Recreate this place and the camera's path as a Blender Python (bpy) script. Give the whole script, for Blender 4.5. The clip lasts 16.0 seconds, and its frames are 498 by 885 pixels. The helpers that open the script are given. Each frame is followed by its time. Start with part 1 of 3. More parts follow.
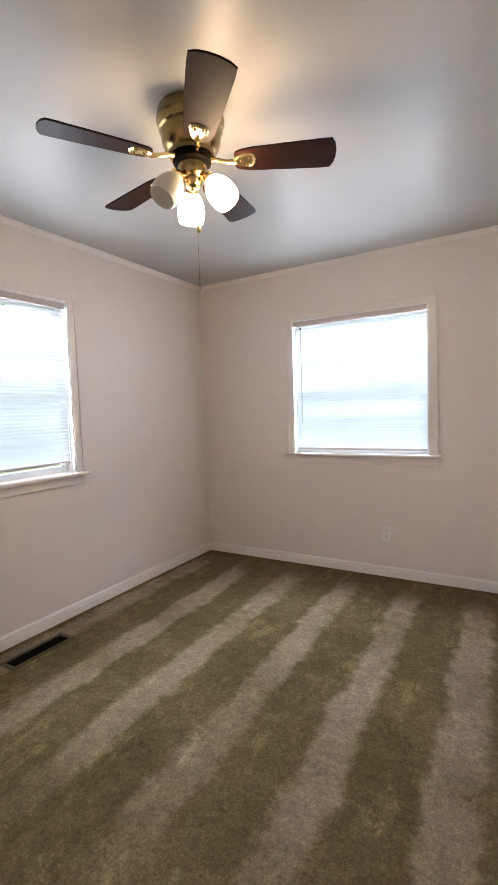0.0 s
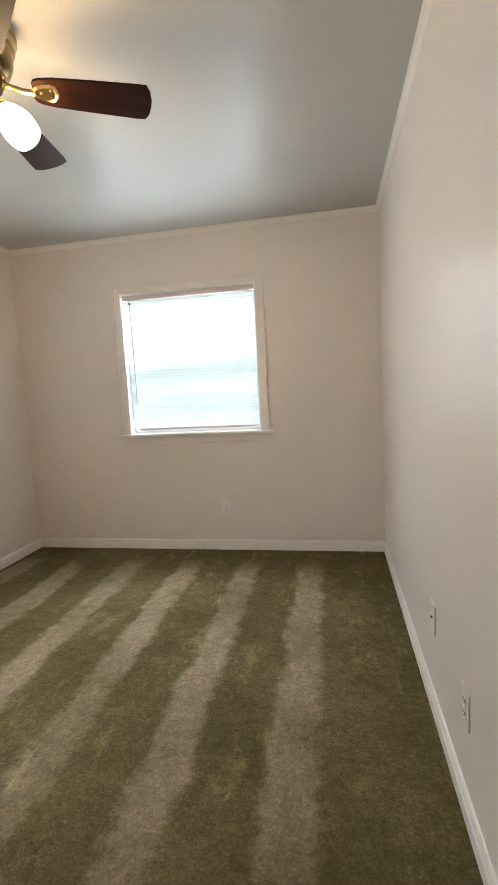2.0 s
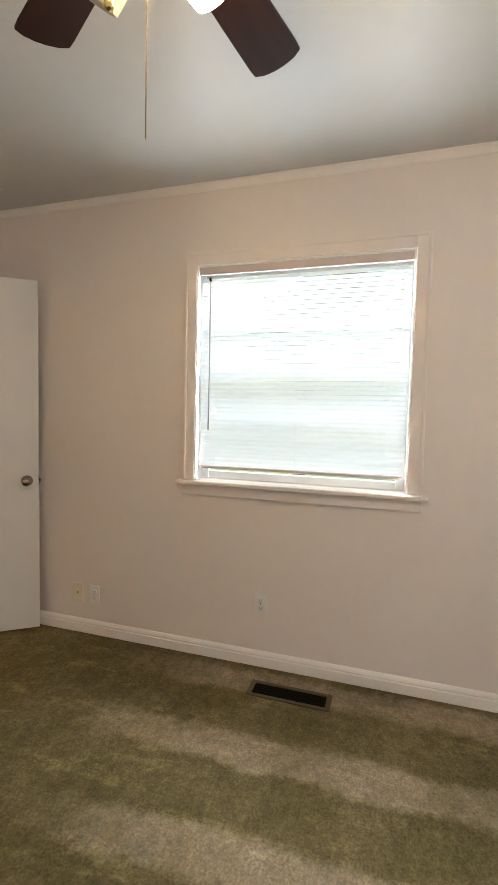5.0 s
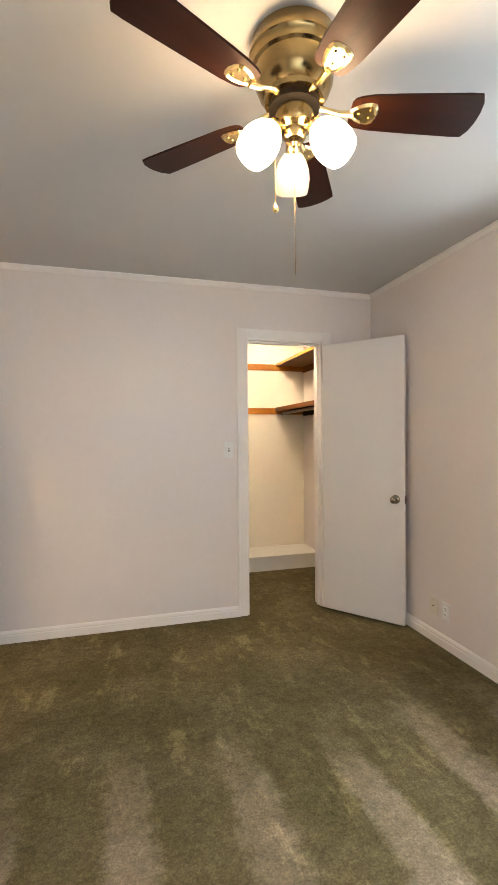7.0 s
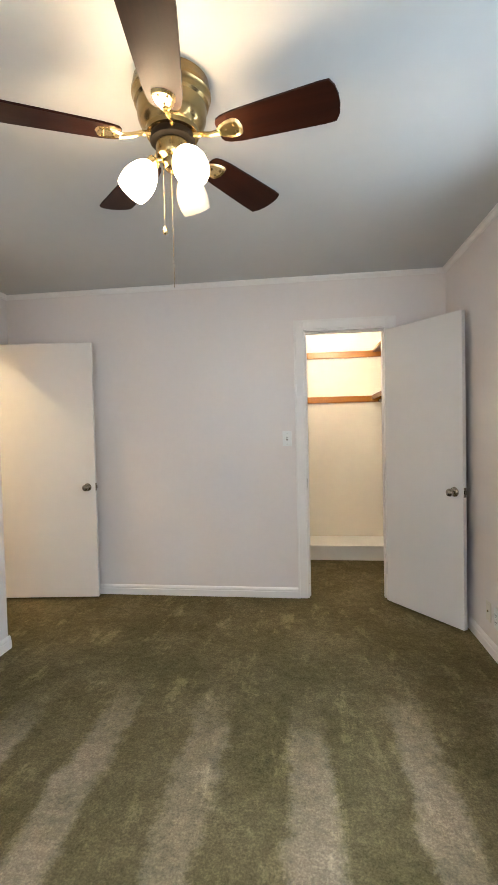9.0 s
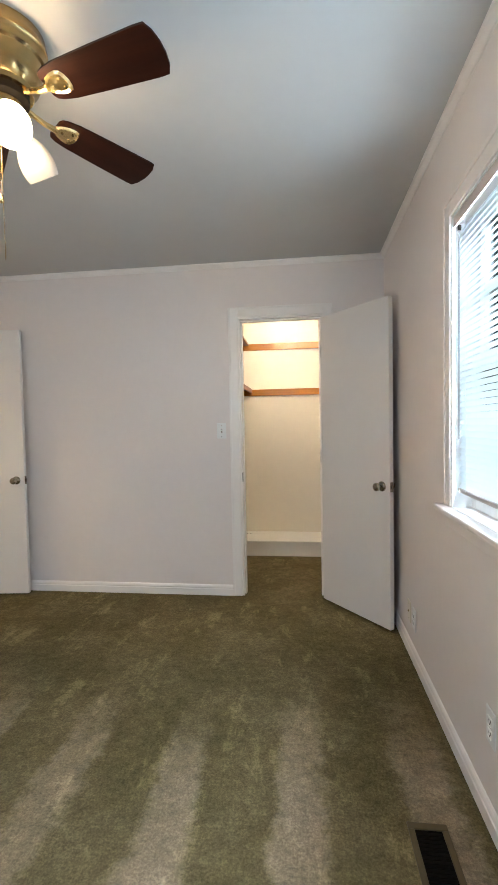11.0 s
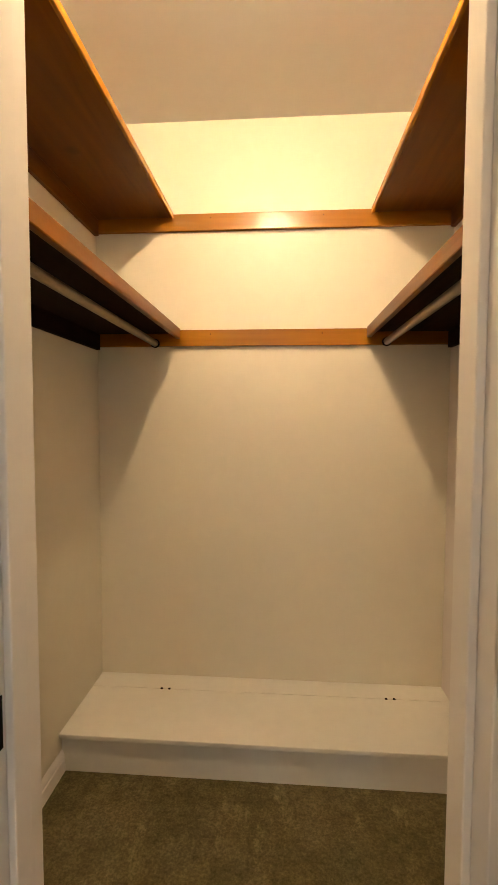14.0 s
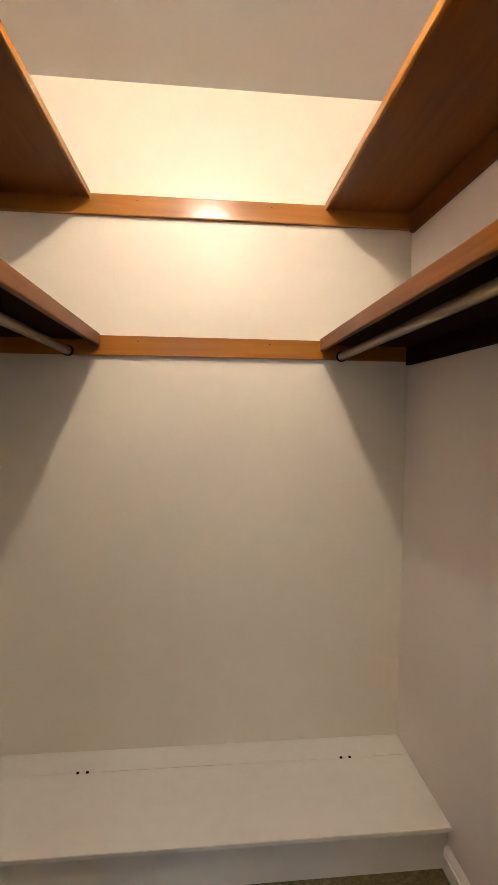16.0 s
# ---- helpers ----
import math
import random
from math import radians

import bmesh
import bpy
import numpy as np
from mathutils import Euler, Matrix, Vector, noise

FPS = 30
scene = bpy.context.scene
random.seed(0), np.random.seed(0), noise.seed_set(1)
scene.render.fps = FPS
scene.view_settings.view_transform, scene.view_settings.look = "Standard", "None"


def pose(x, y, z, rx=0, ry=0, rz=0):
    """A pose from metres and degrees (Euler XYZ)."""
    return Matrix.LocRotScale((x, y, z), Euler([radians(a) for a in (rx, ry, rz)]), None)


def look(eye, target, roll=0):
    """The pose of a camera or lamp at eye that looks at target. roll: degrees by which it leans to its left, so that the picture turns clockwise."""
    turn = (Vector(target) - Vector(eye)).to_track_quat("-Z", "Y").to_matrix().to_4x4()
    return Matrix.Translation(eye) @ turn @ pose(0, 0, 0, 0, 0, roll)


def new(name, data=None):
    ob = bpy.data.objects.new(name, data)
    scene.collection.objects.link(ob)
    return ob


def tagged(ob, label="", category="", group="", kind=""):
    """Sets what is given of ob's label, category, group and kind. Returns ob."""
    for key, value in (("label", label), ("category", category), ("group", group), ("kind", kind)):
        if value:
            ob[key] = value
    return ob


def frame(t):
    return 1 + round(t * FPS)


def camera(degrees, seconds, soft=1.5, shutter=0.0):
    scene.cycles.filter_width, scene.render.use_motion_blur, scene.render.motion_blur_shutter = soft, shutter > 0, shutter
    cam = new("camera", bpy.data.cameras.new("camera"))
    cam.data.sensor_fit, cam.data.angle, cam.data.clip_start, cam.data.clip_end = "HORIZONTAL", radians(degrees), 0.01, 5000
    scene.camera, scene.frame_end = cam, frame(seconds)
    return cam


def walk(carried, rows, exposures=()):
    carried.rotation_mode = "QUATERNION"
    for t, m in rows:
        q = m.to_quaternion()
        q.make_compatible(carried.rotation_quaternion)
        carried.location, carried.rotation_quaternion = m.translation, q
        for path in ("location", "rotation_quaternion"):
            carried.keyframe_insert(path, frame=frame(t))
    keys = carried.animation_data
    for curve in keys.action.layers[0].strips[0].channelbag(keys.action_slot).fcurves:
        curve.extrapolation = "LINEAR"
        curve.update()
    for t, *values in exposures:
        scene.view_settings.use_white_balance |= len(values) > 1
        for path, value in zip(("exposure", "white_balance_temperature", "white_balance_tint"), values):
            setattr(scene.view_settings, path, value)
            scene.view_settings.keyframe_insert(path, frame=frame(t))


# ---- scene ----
cam = camera(57.3, 16.0)
PATH = [
    (0, (2.547, 0.558, 1.329), (1.535, 2.277, 1.187), -2.0),
    (0.5, (2.543, 0.536, 1.281), (1.923, 2.432, 1.137), -1.4),
    (1, (2.541, 0.539, 1.283), (2.117, 2.486, 1.109), -2.1),
    (1.5, (2.555, 0.546, 1.264), (2.237, 2.51, 1.058), -2.8),
    (2, (2.554, 0.635, 1.275), (2.18, 2.586, 1.039), -3.1),
    (2.5, (2.57, 0.906, 1.295), (1.902, 2.779, 1.076), -2.3),
    (3, (2.49, 1.246, 1.321), (1.403, 2.914, 1.131), -1.8),
    (3.5, (2.322, 1.607, 1.35), (0.756, 2.843, 1.201), 0.1),
    (4, (2.145, 1.927, 1.32), (0.254, 2.57, 1.214), 1.4),
    (4.4, (2.116, 2.161, 1.289), (0.124, 2.295, 1.168), 1.8),
    (4.5, (2.129, 2.225, 1.294), (0.133, 2.23, 1.161), 1.7),
    (5, (2.227, 2.506, 1.311), (0.322, 1.909, 1.186), 1.3),
    (5.2, (2.237, 2.622, 1.297), (0.418, 1.798, 1.185), 1.1),
    (7.3, (1.841, 3.331, 1.34), (1.447, 1.37, 1.319), -0.6),
    (7.5, (1.753, 3.348, 1.337), (1.43, 1.374, 1.313), -0.7),
    (8, (1.508, 3.41, 1.33), (1.37, 1.415, 1.289), -0.7),
    (8.2, (1.41, 3.435, 1.328), (1.36, 1.436, 1.284), -0.8),
    (10.3, (0.695, 3.66, 1.337), (1.147, 1.714, 1.242), -1.9),
    (10.5, (0.681, 3.622, 1.337), (1.083, 1.665, 1.24), -1.9),
    (11, (0.572, 3.365, 1.296), (0.814, 1.382, 1.214), -1.1),
    (11.5, (0.519, 2.965, 1.286), (0.608, 0.969, 1.187), -0.5),
    (12, (0.492, 2.46, 1.328), (0.47, 0.463, 1.225), -0.1),
    (12.5, (0.452, 1.931, 1.32), (0.474, -0.068, 1.249), 0.0),
    (13, (0.501, 1.389, 1.323), (0.587, -0.608, 1.270), 0.0),
    (13.5, (0.578, 0.908, 1.324), (0.719, -1.085, 1.241), -0.2),
    (14, (0.680, 0.508, 1.287), (0.825, -1.484, 1.178), 0.2),
    (14.5, (0.739, 0.3, 1.34), (0.784, -1.694, 1.199), 0.4),
    (15, (0.747, 0.23, 1.359), (0.632, -1.763, 1.236), 0.8),
    (15.5, (0.742, 0.221, 1.38), (0.48, -1.759, 1.269), 1.0),
    (16, (0.739, 0.227, 1.38), (0.557, -1.761, 1.264), 0.6),
]
EXPOSURE = [
    (0, 2.25, 6350, 17), (1, 2.3, 6600, 9), (3, 2.28, 6750, 11), (4, 2.2, 6800, 13), (5.2, 2.3, 7300, 13), (7.3, 2.7, 6450, 12),
    (8.2, 2.7, 6050, 8), (10.5, 2.48, 5900, 8), (11.5, 2.5, 6050, 8), (12, 2.63, 6900, 11), (12.5, 2.8, 7000, 12), (13.5, 2.42, 7100, 12),
    (14, 2.15, 8000, 13), (14.5, 2.08, 7500, 15), (15.3, 2.05, 6200, 13), (16, 2.0, 5800, 14),
]
walk(cam, [(t, look(eye, target, roll)) for t, eye, target, roll in PATH], EXPOSURE)

# ---- world, sun, exposure ----
world = bpy.data.worlds.new("World")
scene.world = world
world.use_nodes = True
wn = world.node_tree.nodes
sky = wn.new("ShaderNodeTexSky")
sky.sky_type = "NISHITA"
sky.sun_disc = False
sky.sun_elevation = radians(50)
sky.sun_rotation = radians(130)
sky.air_density, sky.dust_density = 1.0, 3.0
world.node_tree.links.new(sky.outputs[0], wn["Background"].inputs[0])
wn["Background"].inputs[1].default_value = 0.15

sun_data = bpy.data.lights.new("sun", "SUN")
sun_data.energy, sun_data.angle, sun_data.color = 3.0, radians(0.5), (1.0, 0.95, 0.88)
sun = new("sun", sun_data)
sun.matrix_world = look((6, -5, 9.3), (0, 0, 0))


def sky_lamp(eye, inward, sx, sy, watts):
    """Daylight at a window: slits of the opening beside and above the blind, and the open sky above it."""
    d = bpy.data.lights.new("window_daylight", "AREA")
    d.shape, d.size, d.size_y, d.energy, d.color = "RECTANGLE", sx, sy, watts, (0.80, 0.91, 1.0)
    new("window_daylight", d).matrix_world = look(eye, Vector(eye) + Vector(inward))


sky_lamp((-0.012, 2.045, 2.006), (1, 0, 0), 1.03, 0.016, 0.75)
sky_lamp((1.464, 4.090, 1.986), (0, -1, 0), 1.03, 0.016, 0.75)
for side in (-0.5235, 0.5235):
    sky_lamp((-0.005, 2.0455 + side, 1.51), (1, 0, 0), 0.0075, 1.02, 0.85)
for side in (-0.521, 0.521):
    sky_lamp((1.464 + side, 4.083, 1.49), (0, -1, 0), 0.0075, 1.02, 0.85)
sky_lamp((-0.122, 2.0455, 1.235), (1, 0, 0), 1.0, 0.50, 0.33)
sky_lamp((1.464, 4.200, 1.235), (0, -1, 0), 1.0, 0.50, 0.33)
sky_lamp((-0.80, 2.045, 2.68), (0.8, 0, -1.08), 1.7, 1.0, 27.0)
sky_lamp((1.464, 4.88, 2.68), (0, -0.8, -1.08), 1.7, 1.0, 31.0)


# ---- materials ----
def mat(name, color, rough=0.5, metal=0.0, grain=0.0, scale=40.0, bump=0.0, bump_scale=200.0, spec=0.5):
    """Principled paint with variation at two scales and fine relief."""
    m = bpy.data.materials.new(name)
    m.use_nodes = True
    nt = m.node_tree
    n, l = nt.nodes, nt.links
    b = n["Principled BSDF"]
    b.inputs["Roughness"].default_value = rough
    b.inputs["Metallic"].default_value = metal
    b.inputs["Specular IOR Level"].default_value = spec
    b.inputs["Base Color"].default_value = (*color, 1)
    co = n.new("ShaderNodeTexCoord")
    if grain:
        a = n.new("ShaderNodeTexNoise")
        a.inputs["Scale"].default_value, a.inputs["Detail"].default_value = scale, 6
        c = n.new("ShaderNodeTexNoise")
        c.inputs["Scale"].default_value, c.inputs["Detail"].default_value = scale / 14, 3
        l.new(co.outputs["Object"], a.inputs["Vector"])
        l.new(co.outputs["Object"], c.inputs["Vector"])
        s = n.new("ShaderNodeMath")
        s.operation = "ADD"
        l.new(a.outputs[0], s.inputs[0])
        l.new(c.outputs[0], s.inputs[1])
        r = n.new("ShaderNodeMapRange")
        r.inputs[1].default_value, r.inputs[2].default_value = 0.6, 1.4
        r.inputs[3].default_value, r.inputs[4].default_value = 1 - grain, 1 + grain
        l.new(s.outputs[0], r.inputs[0])
        v = n.new("ShaderNodeVectorMath")
        v.operation = "SCALE"
        v.inputs[0].default_value = color
        l.new(r.outputs[0], v.inputs["Scale"])
        l.new(v.outputs[0], b.inputs["Base Color"])
    if bump:
        t = n.new("ShaderNodeTexNoise")
        t.inputs["Scale"].default_value, t.inputs["Detail"].default_value = bump_scale, 4
        l.new(co.outputs["Object"], t.inputs["Vector"])
        bp = n.new("ShaderNodeBump")
        bp.inputs["Strength"].default_value, bp.inputs["Distance"].default_value = bump, 0.004
        l.new(t.outputs[0], bp.inputs["Height"])
        l.new(bp.outputs[0], b.inputs["Normal"])
    return m


def wood(name, dark, light, rough=0.3, axis=1, knots=True):
    """Varnished boards, grain along the axis."""
    m = mat(name, light, rough, bump=0.05, bump_scale=90)
    nt = m.node_tree
    n, l = nt.nodes, nt.links
    b = n["Principled BSDF"]
    co = n.new("ShaderNodeTexCoord")
    mp = n.new("ShaderNodeMapping")
    sc = [14.0, 14.0, 14.0]
    sc[axis] = 0.9
    mp.inputs["Scale"].default_value = sc
    l.new(co.outputs["Object"], mp.inputs["Vector"])
    a = n.new("ShaderNodeTexNoise")
    a.inputs["Scale"].default_value, a.inputs["Detail"].default_value, a.inputs["Distortion"].default_value = 1.6, 8, 1.2
    l.new(mp.outputs[0], a.inputs["Vector"])
    r = n.new("ShaderNodeValToRGB")
    r.color_ramp.elements[0].color, r.color_ramp.elements[1].color = (*dark, 1), (*light, 1)
    r.color_ramp.elements[0].position, r.color_ramp.elements[1].position = 0.22, 0.76
    l.new(a.outputs[0], r.inputs[0])
    out = r.outputs[0]
    if knots:
        vo = n.new("ShaderNodeTexVoronoi")
        vo.inputs["Scale"].default_value = 3.2
        l.new(co.outputs["Object"], vo.inputs["Vector"])
        kr = n.new("ShaderNodeMapRange")
        kr.inputs[1].default_value, kr.inputs[2].default_value, kr.inputs[3].default_value = 0.03, 0.11, 0.45
        l.new(vo.outputs[0], kr.inputs[0])
        mx = n.new("ShaderNodeVectorMath")
        mx.operation = "SCALE"
        l.new(out, mx.inputs[0])
        l.new(kr.outputs[0], mx.inputs["Scale"])
        out = mx.outputs[0]
    l.new(out, b.inputs["Base Color"])
    return m


def carpet_material():
    """Cut pile: tufts, blotches, and swept stripes north of the middle of the room."""
    m = bpy.data.materials.new("carpet")
    m.use_nodes = True
    nt = m.node_tree
    n, l = nt.nodes, nt.links
    b = n["Principled BSDF"]
    b.inputs["Sheen Weight"].default_value = 0.0
    co = n.new("ShaderNodeTexCoord")

    def tex(scale, detail=4, rough=0.6):
        t = n.new("ShaderNodeTexNoise")
        t.inputs["Scale"].default_value, t.inputs["Detail"].default_value, t.inputs["Roughness"].default_value = scale, detail, rough
        l.new(co.outputs["Object"], t.inputs["Vector"])
        return t.outputs[0]

    def op(kind, a, c=0.0, d=None):
        o = n.new("ShaderNodeMath")
        o.operation = kind
        for i, v in enumerate((a, c, d)):
            if v is None:
                continue
            if isinstance(v, (int, float)):
                o.inputs[i].default_value = v
            else:
                l.new(v, o.inputs[i])
        return o.outputs[0]

    def rng(a, lo, hi, x=0.0, y=1.0):
        r = n.new("ShaderNodeMapRange")
        r.interpolation_type = "SMOOTHSTEP"
        for i, v in enumerate((lo, hi, x, y)):
            r.inputs[i + 1].default_value = v
        l.new(a, r.inputs[0])
        return r.outputs[0]

    s = n.new("ShaderNodeSeparateXYZ")
    l.new(co.outputs["Object"], s.inputs[0])
    warp = op("MULTIPLY", op("SUBTRACT", tex(2.4, 9, 0.72), 0.5), 0.17)
    lean = op("MULTIPLY", s.outputs[1], 0.015)
    x = op("ADD", op("ADD", s.outputs[0], warp), lean)
    band = op("SINE", op("MULTIPLY_ADD", x, 2 * math.pi / 0.445, math.pi / 2 - 2 * math.pi * 2.41 / 0.445))
    stripe = op("MULTIPLY", rng(op("ADD", band, op("MULTIPLY", op("SUBTRACT", tex(9, 6, 0.7), 0.5), 1.5)), -0.05, 0.75), rng(x, 2.70, 2.58))
    edge = rng(op("ADD", s.outputs[1], op("MULTIPLY", warp, 3.0)), 1.1, 1.9)
    end = rng(s.outputs[1], 3.95, 3.55)
    worn = rng(tex(1.7, 5, 0.65), 0.36, 0.58, 0.55, 1.0)
    stripe = op("MULTIPLY", op("MULTIPLY", op("MULTIPLY", stripe, worn), edge), end)
    drag = n.new("ShaderNodeMapping")
    drag.inputs["Rotation"].default_value = (0, 0, 0.25)
    drag.inputs["Scale"].default_value = (7.5, 2.6, 4.0)
    l.new(co.outputs["Object"], drag.inputs["Vector"])
    sc = n.new("ShaderNodeTexNoise")
    sc.inputs["Scale"].default_value, sc.inputs["Detail"].default_value, sc.inputs["Roughness"].default_value = 1.0, 8, 0.72
    l.new(drag.outputs[0], sc.inputs["Vector"])
    scuff = rng(sc.outputs[0], 0.53, 0.66)
    blotch = rng(tex(2.2, 4, 0.6), 0.35, 0.7)
    fibre = tex(120, 4, 0.75)
    tuft = tex(48, 3, 0.7)
    v = op("MULTIPLY_ADD", stripe, 0.46, 0.66)
    v = op("ADD", v, op("MULTIPLY", scuff, 0.42))
    v = op("ADD", v, op("MULTIPLY", blotch, 0.22))
    v = op("MULTIPLY", v, rng(fibre, 0.3, 0.7, 0.76, 1.24))
    smear = tex(15, 5, 0.7)
    v = op("MULTIPLY", v, rng(smear, 0.3, 0.7, 0.82, 1.18))
    v = op("MULTIPLY", v, rng(tuft, 0.3, 0.7, 0.82, 1.18))
    pile = n.new("ShaderNodeMix")
    pile.data_type = "RGBA"
    pile.inputs[6].default_value, pile.inputs[7].default_value = (*CARPET_LOW, 1), (*CARPET, 1)
    l.new(op("ADD", op("MULTIPLY", stripe, 0.75), op("MULTIPLY", blotch, 0.25)), pile.inputs[0])
    vm = n.new("ShaderNodeVectorMath")
    vm.operation = "SCALE"
    l.new(pile.outputs[2], vm.inputs[0])
    l.new(v, vm.inputs["Scale"])
    l.new(vm.outputs[0], b.inputs["Base Color"])
    # pile brushed flat has more gloss than pile standing up
    l.new(rng(stripe, 0.0, 1.0, 0.02, 0.30), b.inputs["Specular IOR Level"])
    l.new(rng(stripe, 0.0, 1.0, 0.95, 0.65), b.inputs["Roughness"])
    bp = n.new("ShaderNodeBump")
    bp.inputs["Strength"].default_value, bp.inputs["Distance"].default_value = 0.6, 0.007
    l.new(op("ADD", fibre, tuft), bp.inputs["Height"])
    l.new(bp.outputs[0], b.inputs["Normal"])
    return m


def glow(name, color, strength, base=(0.9, 0.88, 0.84)):
    m = mat(name, base, 0.3)
    b = m.node_tree.nodes["Principled BSDF"]
    b.inputs["Emission Color"].default_value = (*color, 1)
    b.inputs["Emission Strength"].default_value = strength
    return m


def glass_material():
    m = bpy.data.materials.new("window glass")
    m.use_nodes = True
    n, l = m.node_tree.nodes, m.node_tree.links
    n.clear()
    o = n.new("ShaderNodeOutputMaterial")
    t, g, x = n.new("ShaderNodeBsdfTransparent"), n.new("ShaderNodeBsdfGlossy"), n.new("ShaderNodeMixShader")
    g.inputs["Roughness"].default_value = 0.02
    fr = n.new("ShaderNodeFresnel")
    fr.inputs[0].default_value = 1.45
    l.new(fr.outputs[0], x.inputs[0])
    l.new(t.outputs[0], x.inputs[1])
    l.new(g.outputs[0], x.inputs[2])
    l.new(x.outputs[0], o.inputs[0])
    return m


def slat_material():
    """White vinyl that lets some daylight through."""
    m = bpy.data.materials.new("blind vinyl")
    m.use_nodes = True
    n, l = m.node_tree.nodes, m.node_tree.links
    b = n["Principled BSDF"]
    b.inputs["Base Color"].default_value = (0.85, 0.86, 0.86, 1)
    b.inputs["Roughness"].default_value = 0.4
    t, x = n.new("ShaderNodeBsdfTranslucent"), n.new("ShaderNodeMixShader")
    t.inputs[0].default_value = (0.84, 0.89, 0.93, 1)
    x.inputs[0].default_value = 0.62
    l.new(b.outputs[0], x.inputs[1])
    l.new(t.outputs[0], x.inputs[2])
    l.new(x.outputs[0], n["Material Output"].inputs[0])
    return m


CARPET = (0.222, 0.170, 0.112)
CARPET_LOW = (0.170, 0.138, 0.064)
WALL = mat("wall paint", (0.80, 0.73, 0.69), 0.38, grain=0.02, scale=22, bump=0.05, bump_scale=140)
CLOSET = mat("closet wall paint", (0.74, 0.68, 0.56), 0.45, grain=0.025, scale=18, bump=0.05, bump_scale=120)
# Off-white darkened to mid grey, to offset too much light on the ceilings.
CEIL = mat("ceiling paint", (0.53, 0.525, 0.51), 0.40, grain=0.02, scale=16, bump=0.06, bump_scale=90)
TRIM = mat("trim paint", (0.86, 0.815, 0.775), 0.3, grain=0.02, scale=30, bump=0.03)
WINDOW_TRIM = mat("window trim paint", (0.81, 0.745, 0.705), 0.3, grain=0.02, scale=30, bump=0.04)
DOOR = mat("door paint", (0.78, 0.75, 0.72), 0.36, grain=0.015, scale=15, bump=0.04, bump_scale=80)
BENCH = mat("bench paint", (0.80, 0.77, 0.70), 0.35, grain=0.04, scale=20, bump=0.05)
CARPET_M = carpet_material()
BRASS = mat("antique brass", (0.33, 0.235, 0.10), 0.26, 1.0, grain=0.2, scale=25)
GOLD = mat("polished brass", (0.80, 0.62, 0.30), 0.22, 1.0, grain=0.06)
NICKEL = mat("worn nickel", (0.32, 0.275, 0.22), 0.22, 1.0, grain=0.15)
BLADE = wood("blade veneer", (0.011, 0.003, 0.0015), (0.030, 0.008, 0.0035), 0.42, 0, False)
BLADE.node_tree.nodes["Principled BSDF"].inputs["Specular IOR Level"].default_value = 0.12
# Board pine, darker: shade on the shelf undersides is put into the colour.
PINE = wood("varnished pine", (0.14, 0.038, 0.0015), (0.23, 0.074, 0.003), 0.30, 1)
PINE.node_tree.nodes["Principled BSDF"].inputs["Specular IOR Level"].default_value = 0.15
# Near-black pine: the shade under the lower shelves is put into the colour.
PINE_SHADED = wood("shaded dark pine", (0.014, 0.005, 0.002), (0.028, 0.010, 0.004), 0.85, 1)
PINE_SHADED.node_tree.nodes["Principled BSDF"].inputs["Specular IOR Level"].default_value = 0.08
# Same pine, brighter: bulb light on edging and cleats put into the colour.
PINE_EDGE_LIT = wood("lit varnished pine edging", (0.27, 0.098, 0.010), (0.40, 0.165, 0.020), 0.25, 1)
PINE_X = wood("lit varnished pine cleat", (0.27, 0.098, 0.010), (0.40, 0.165, 0.020), 0.2, 0)
ROD = mat("worn hanging rod", (0.24, 0.165, 0.09), 0.35, grain=0.2, scale=30)
BLACK = mat("dark metal", (0.010, 0.008, 0.006), 0.8, grain=0.3, spec=0.04)
VENT = mat("brown enamel", (0.070, 0.048, 0.016), 0.55, grain=0.2)
IVORY = mat("ivory plastic", (0.76, 0.70, 0.58), 0.3, grain=0.02)
WHITE_P = mat("white plastic", (0.82, 0.81, 0.79), 0.3, grain=0.01)
HEADRAIL = mat("blind valance", (0.60, 0.52, 0.50), 0.4, grain=0.05)
SASH = mat("sash enamel", (0.80, 0.82, 0.82), 0.35, grain=0.02)
GLASS = glass_material()
SLAT = slat_material()
SHADE_ON = glow("lit frosted glass", (1.0, 0.72, 0.42), 11.0)
SHADE_OFF = glow("dim frosted glass", (1.0, 0.83, 0.60), 0.02, (0.36, 0.33, 0.28))
BULB = glow("closet bulb", (1.0, 0.81, 0.56), 450.0)
HALL = glow("lit hall globe", (1.0, 0.74, 0.40), 45.0)
PORCELAIN = mat("porcelain", (0.8, 0.79, 0.76), 0.2)
GRASS = mat("lawn", (0.07, 0.11, 0.035), 0.9, grain=0.4, scale=3, bump=0.3)
BARK = mat("bark", (0.14, 0.11, 0.085), 0.9, grain=0.4, scale=8, bump=0.5, bump_scale=20)
LEAF = mat("leaves", (0.08, 0.13, 0.04), 0.6, grain=0.4, scale=2)


# ---- mesh helpers ----
def box(bm, x0, x1, y0, y1, z0, z1, bevel=0.0):
    r = bmesh.ops.create_cube(bm, size=1)
    bmesh.ops.scale(bm, vec=(x1 - x0, y1 - y0, z1 - z0), verts=r["verts"])
    bmesh.ops.translate(bm, vec=((x0 + x1) / 2, (y0 + y1) / 2, (z0 + z1) / 2), verts=r["verts"])
    if bevel:
        edges = list({e for v in r["verts"] for e in v.link_edges})
        bmesh.ops.bevel(bm, geom=edges, offset=bevel, segments=2, affect="EDGES", profile=0.5)
    return bm


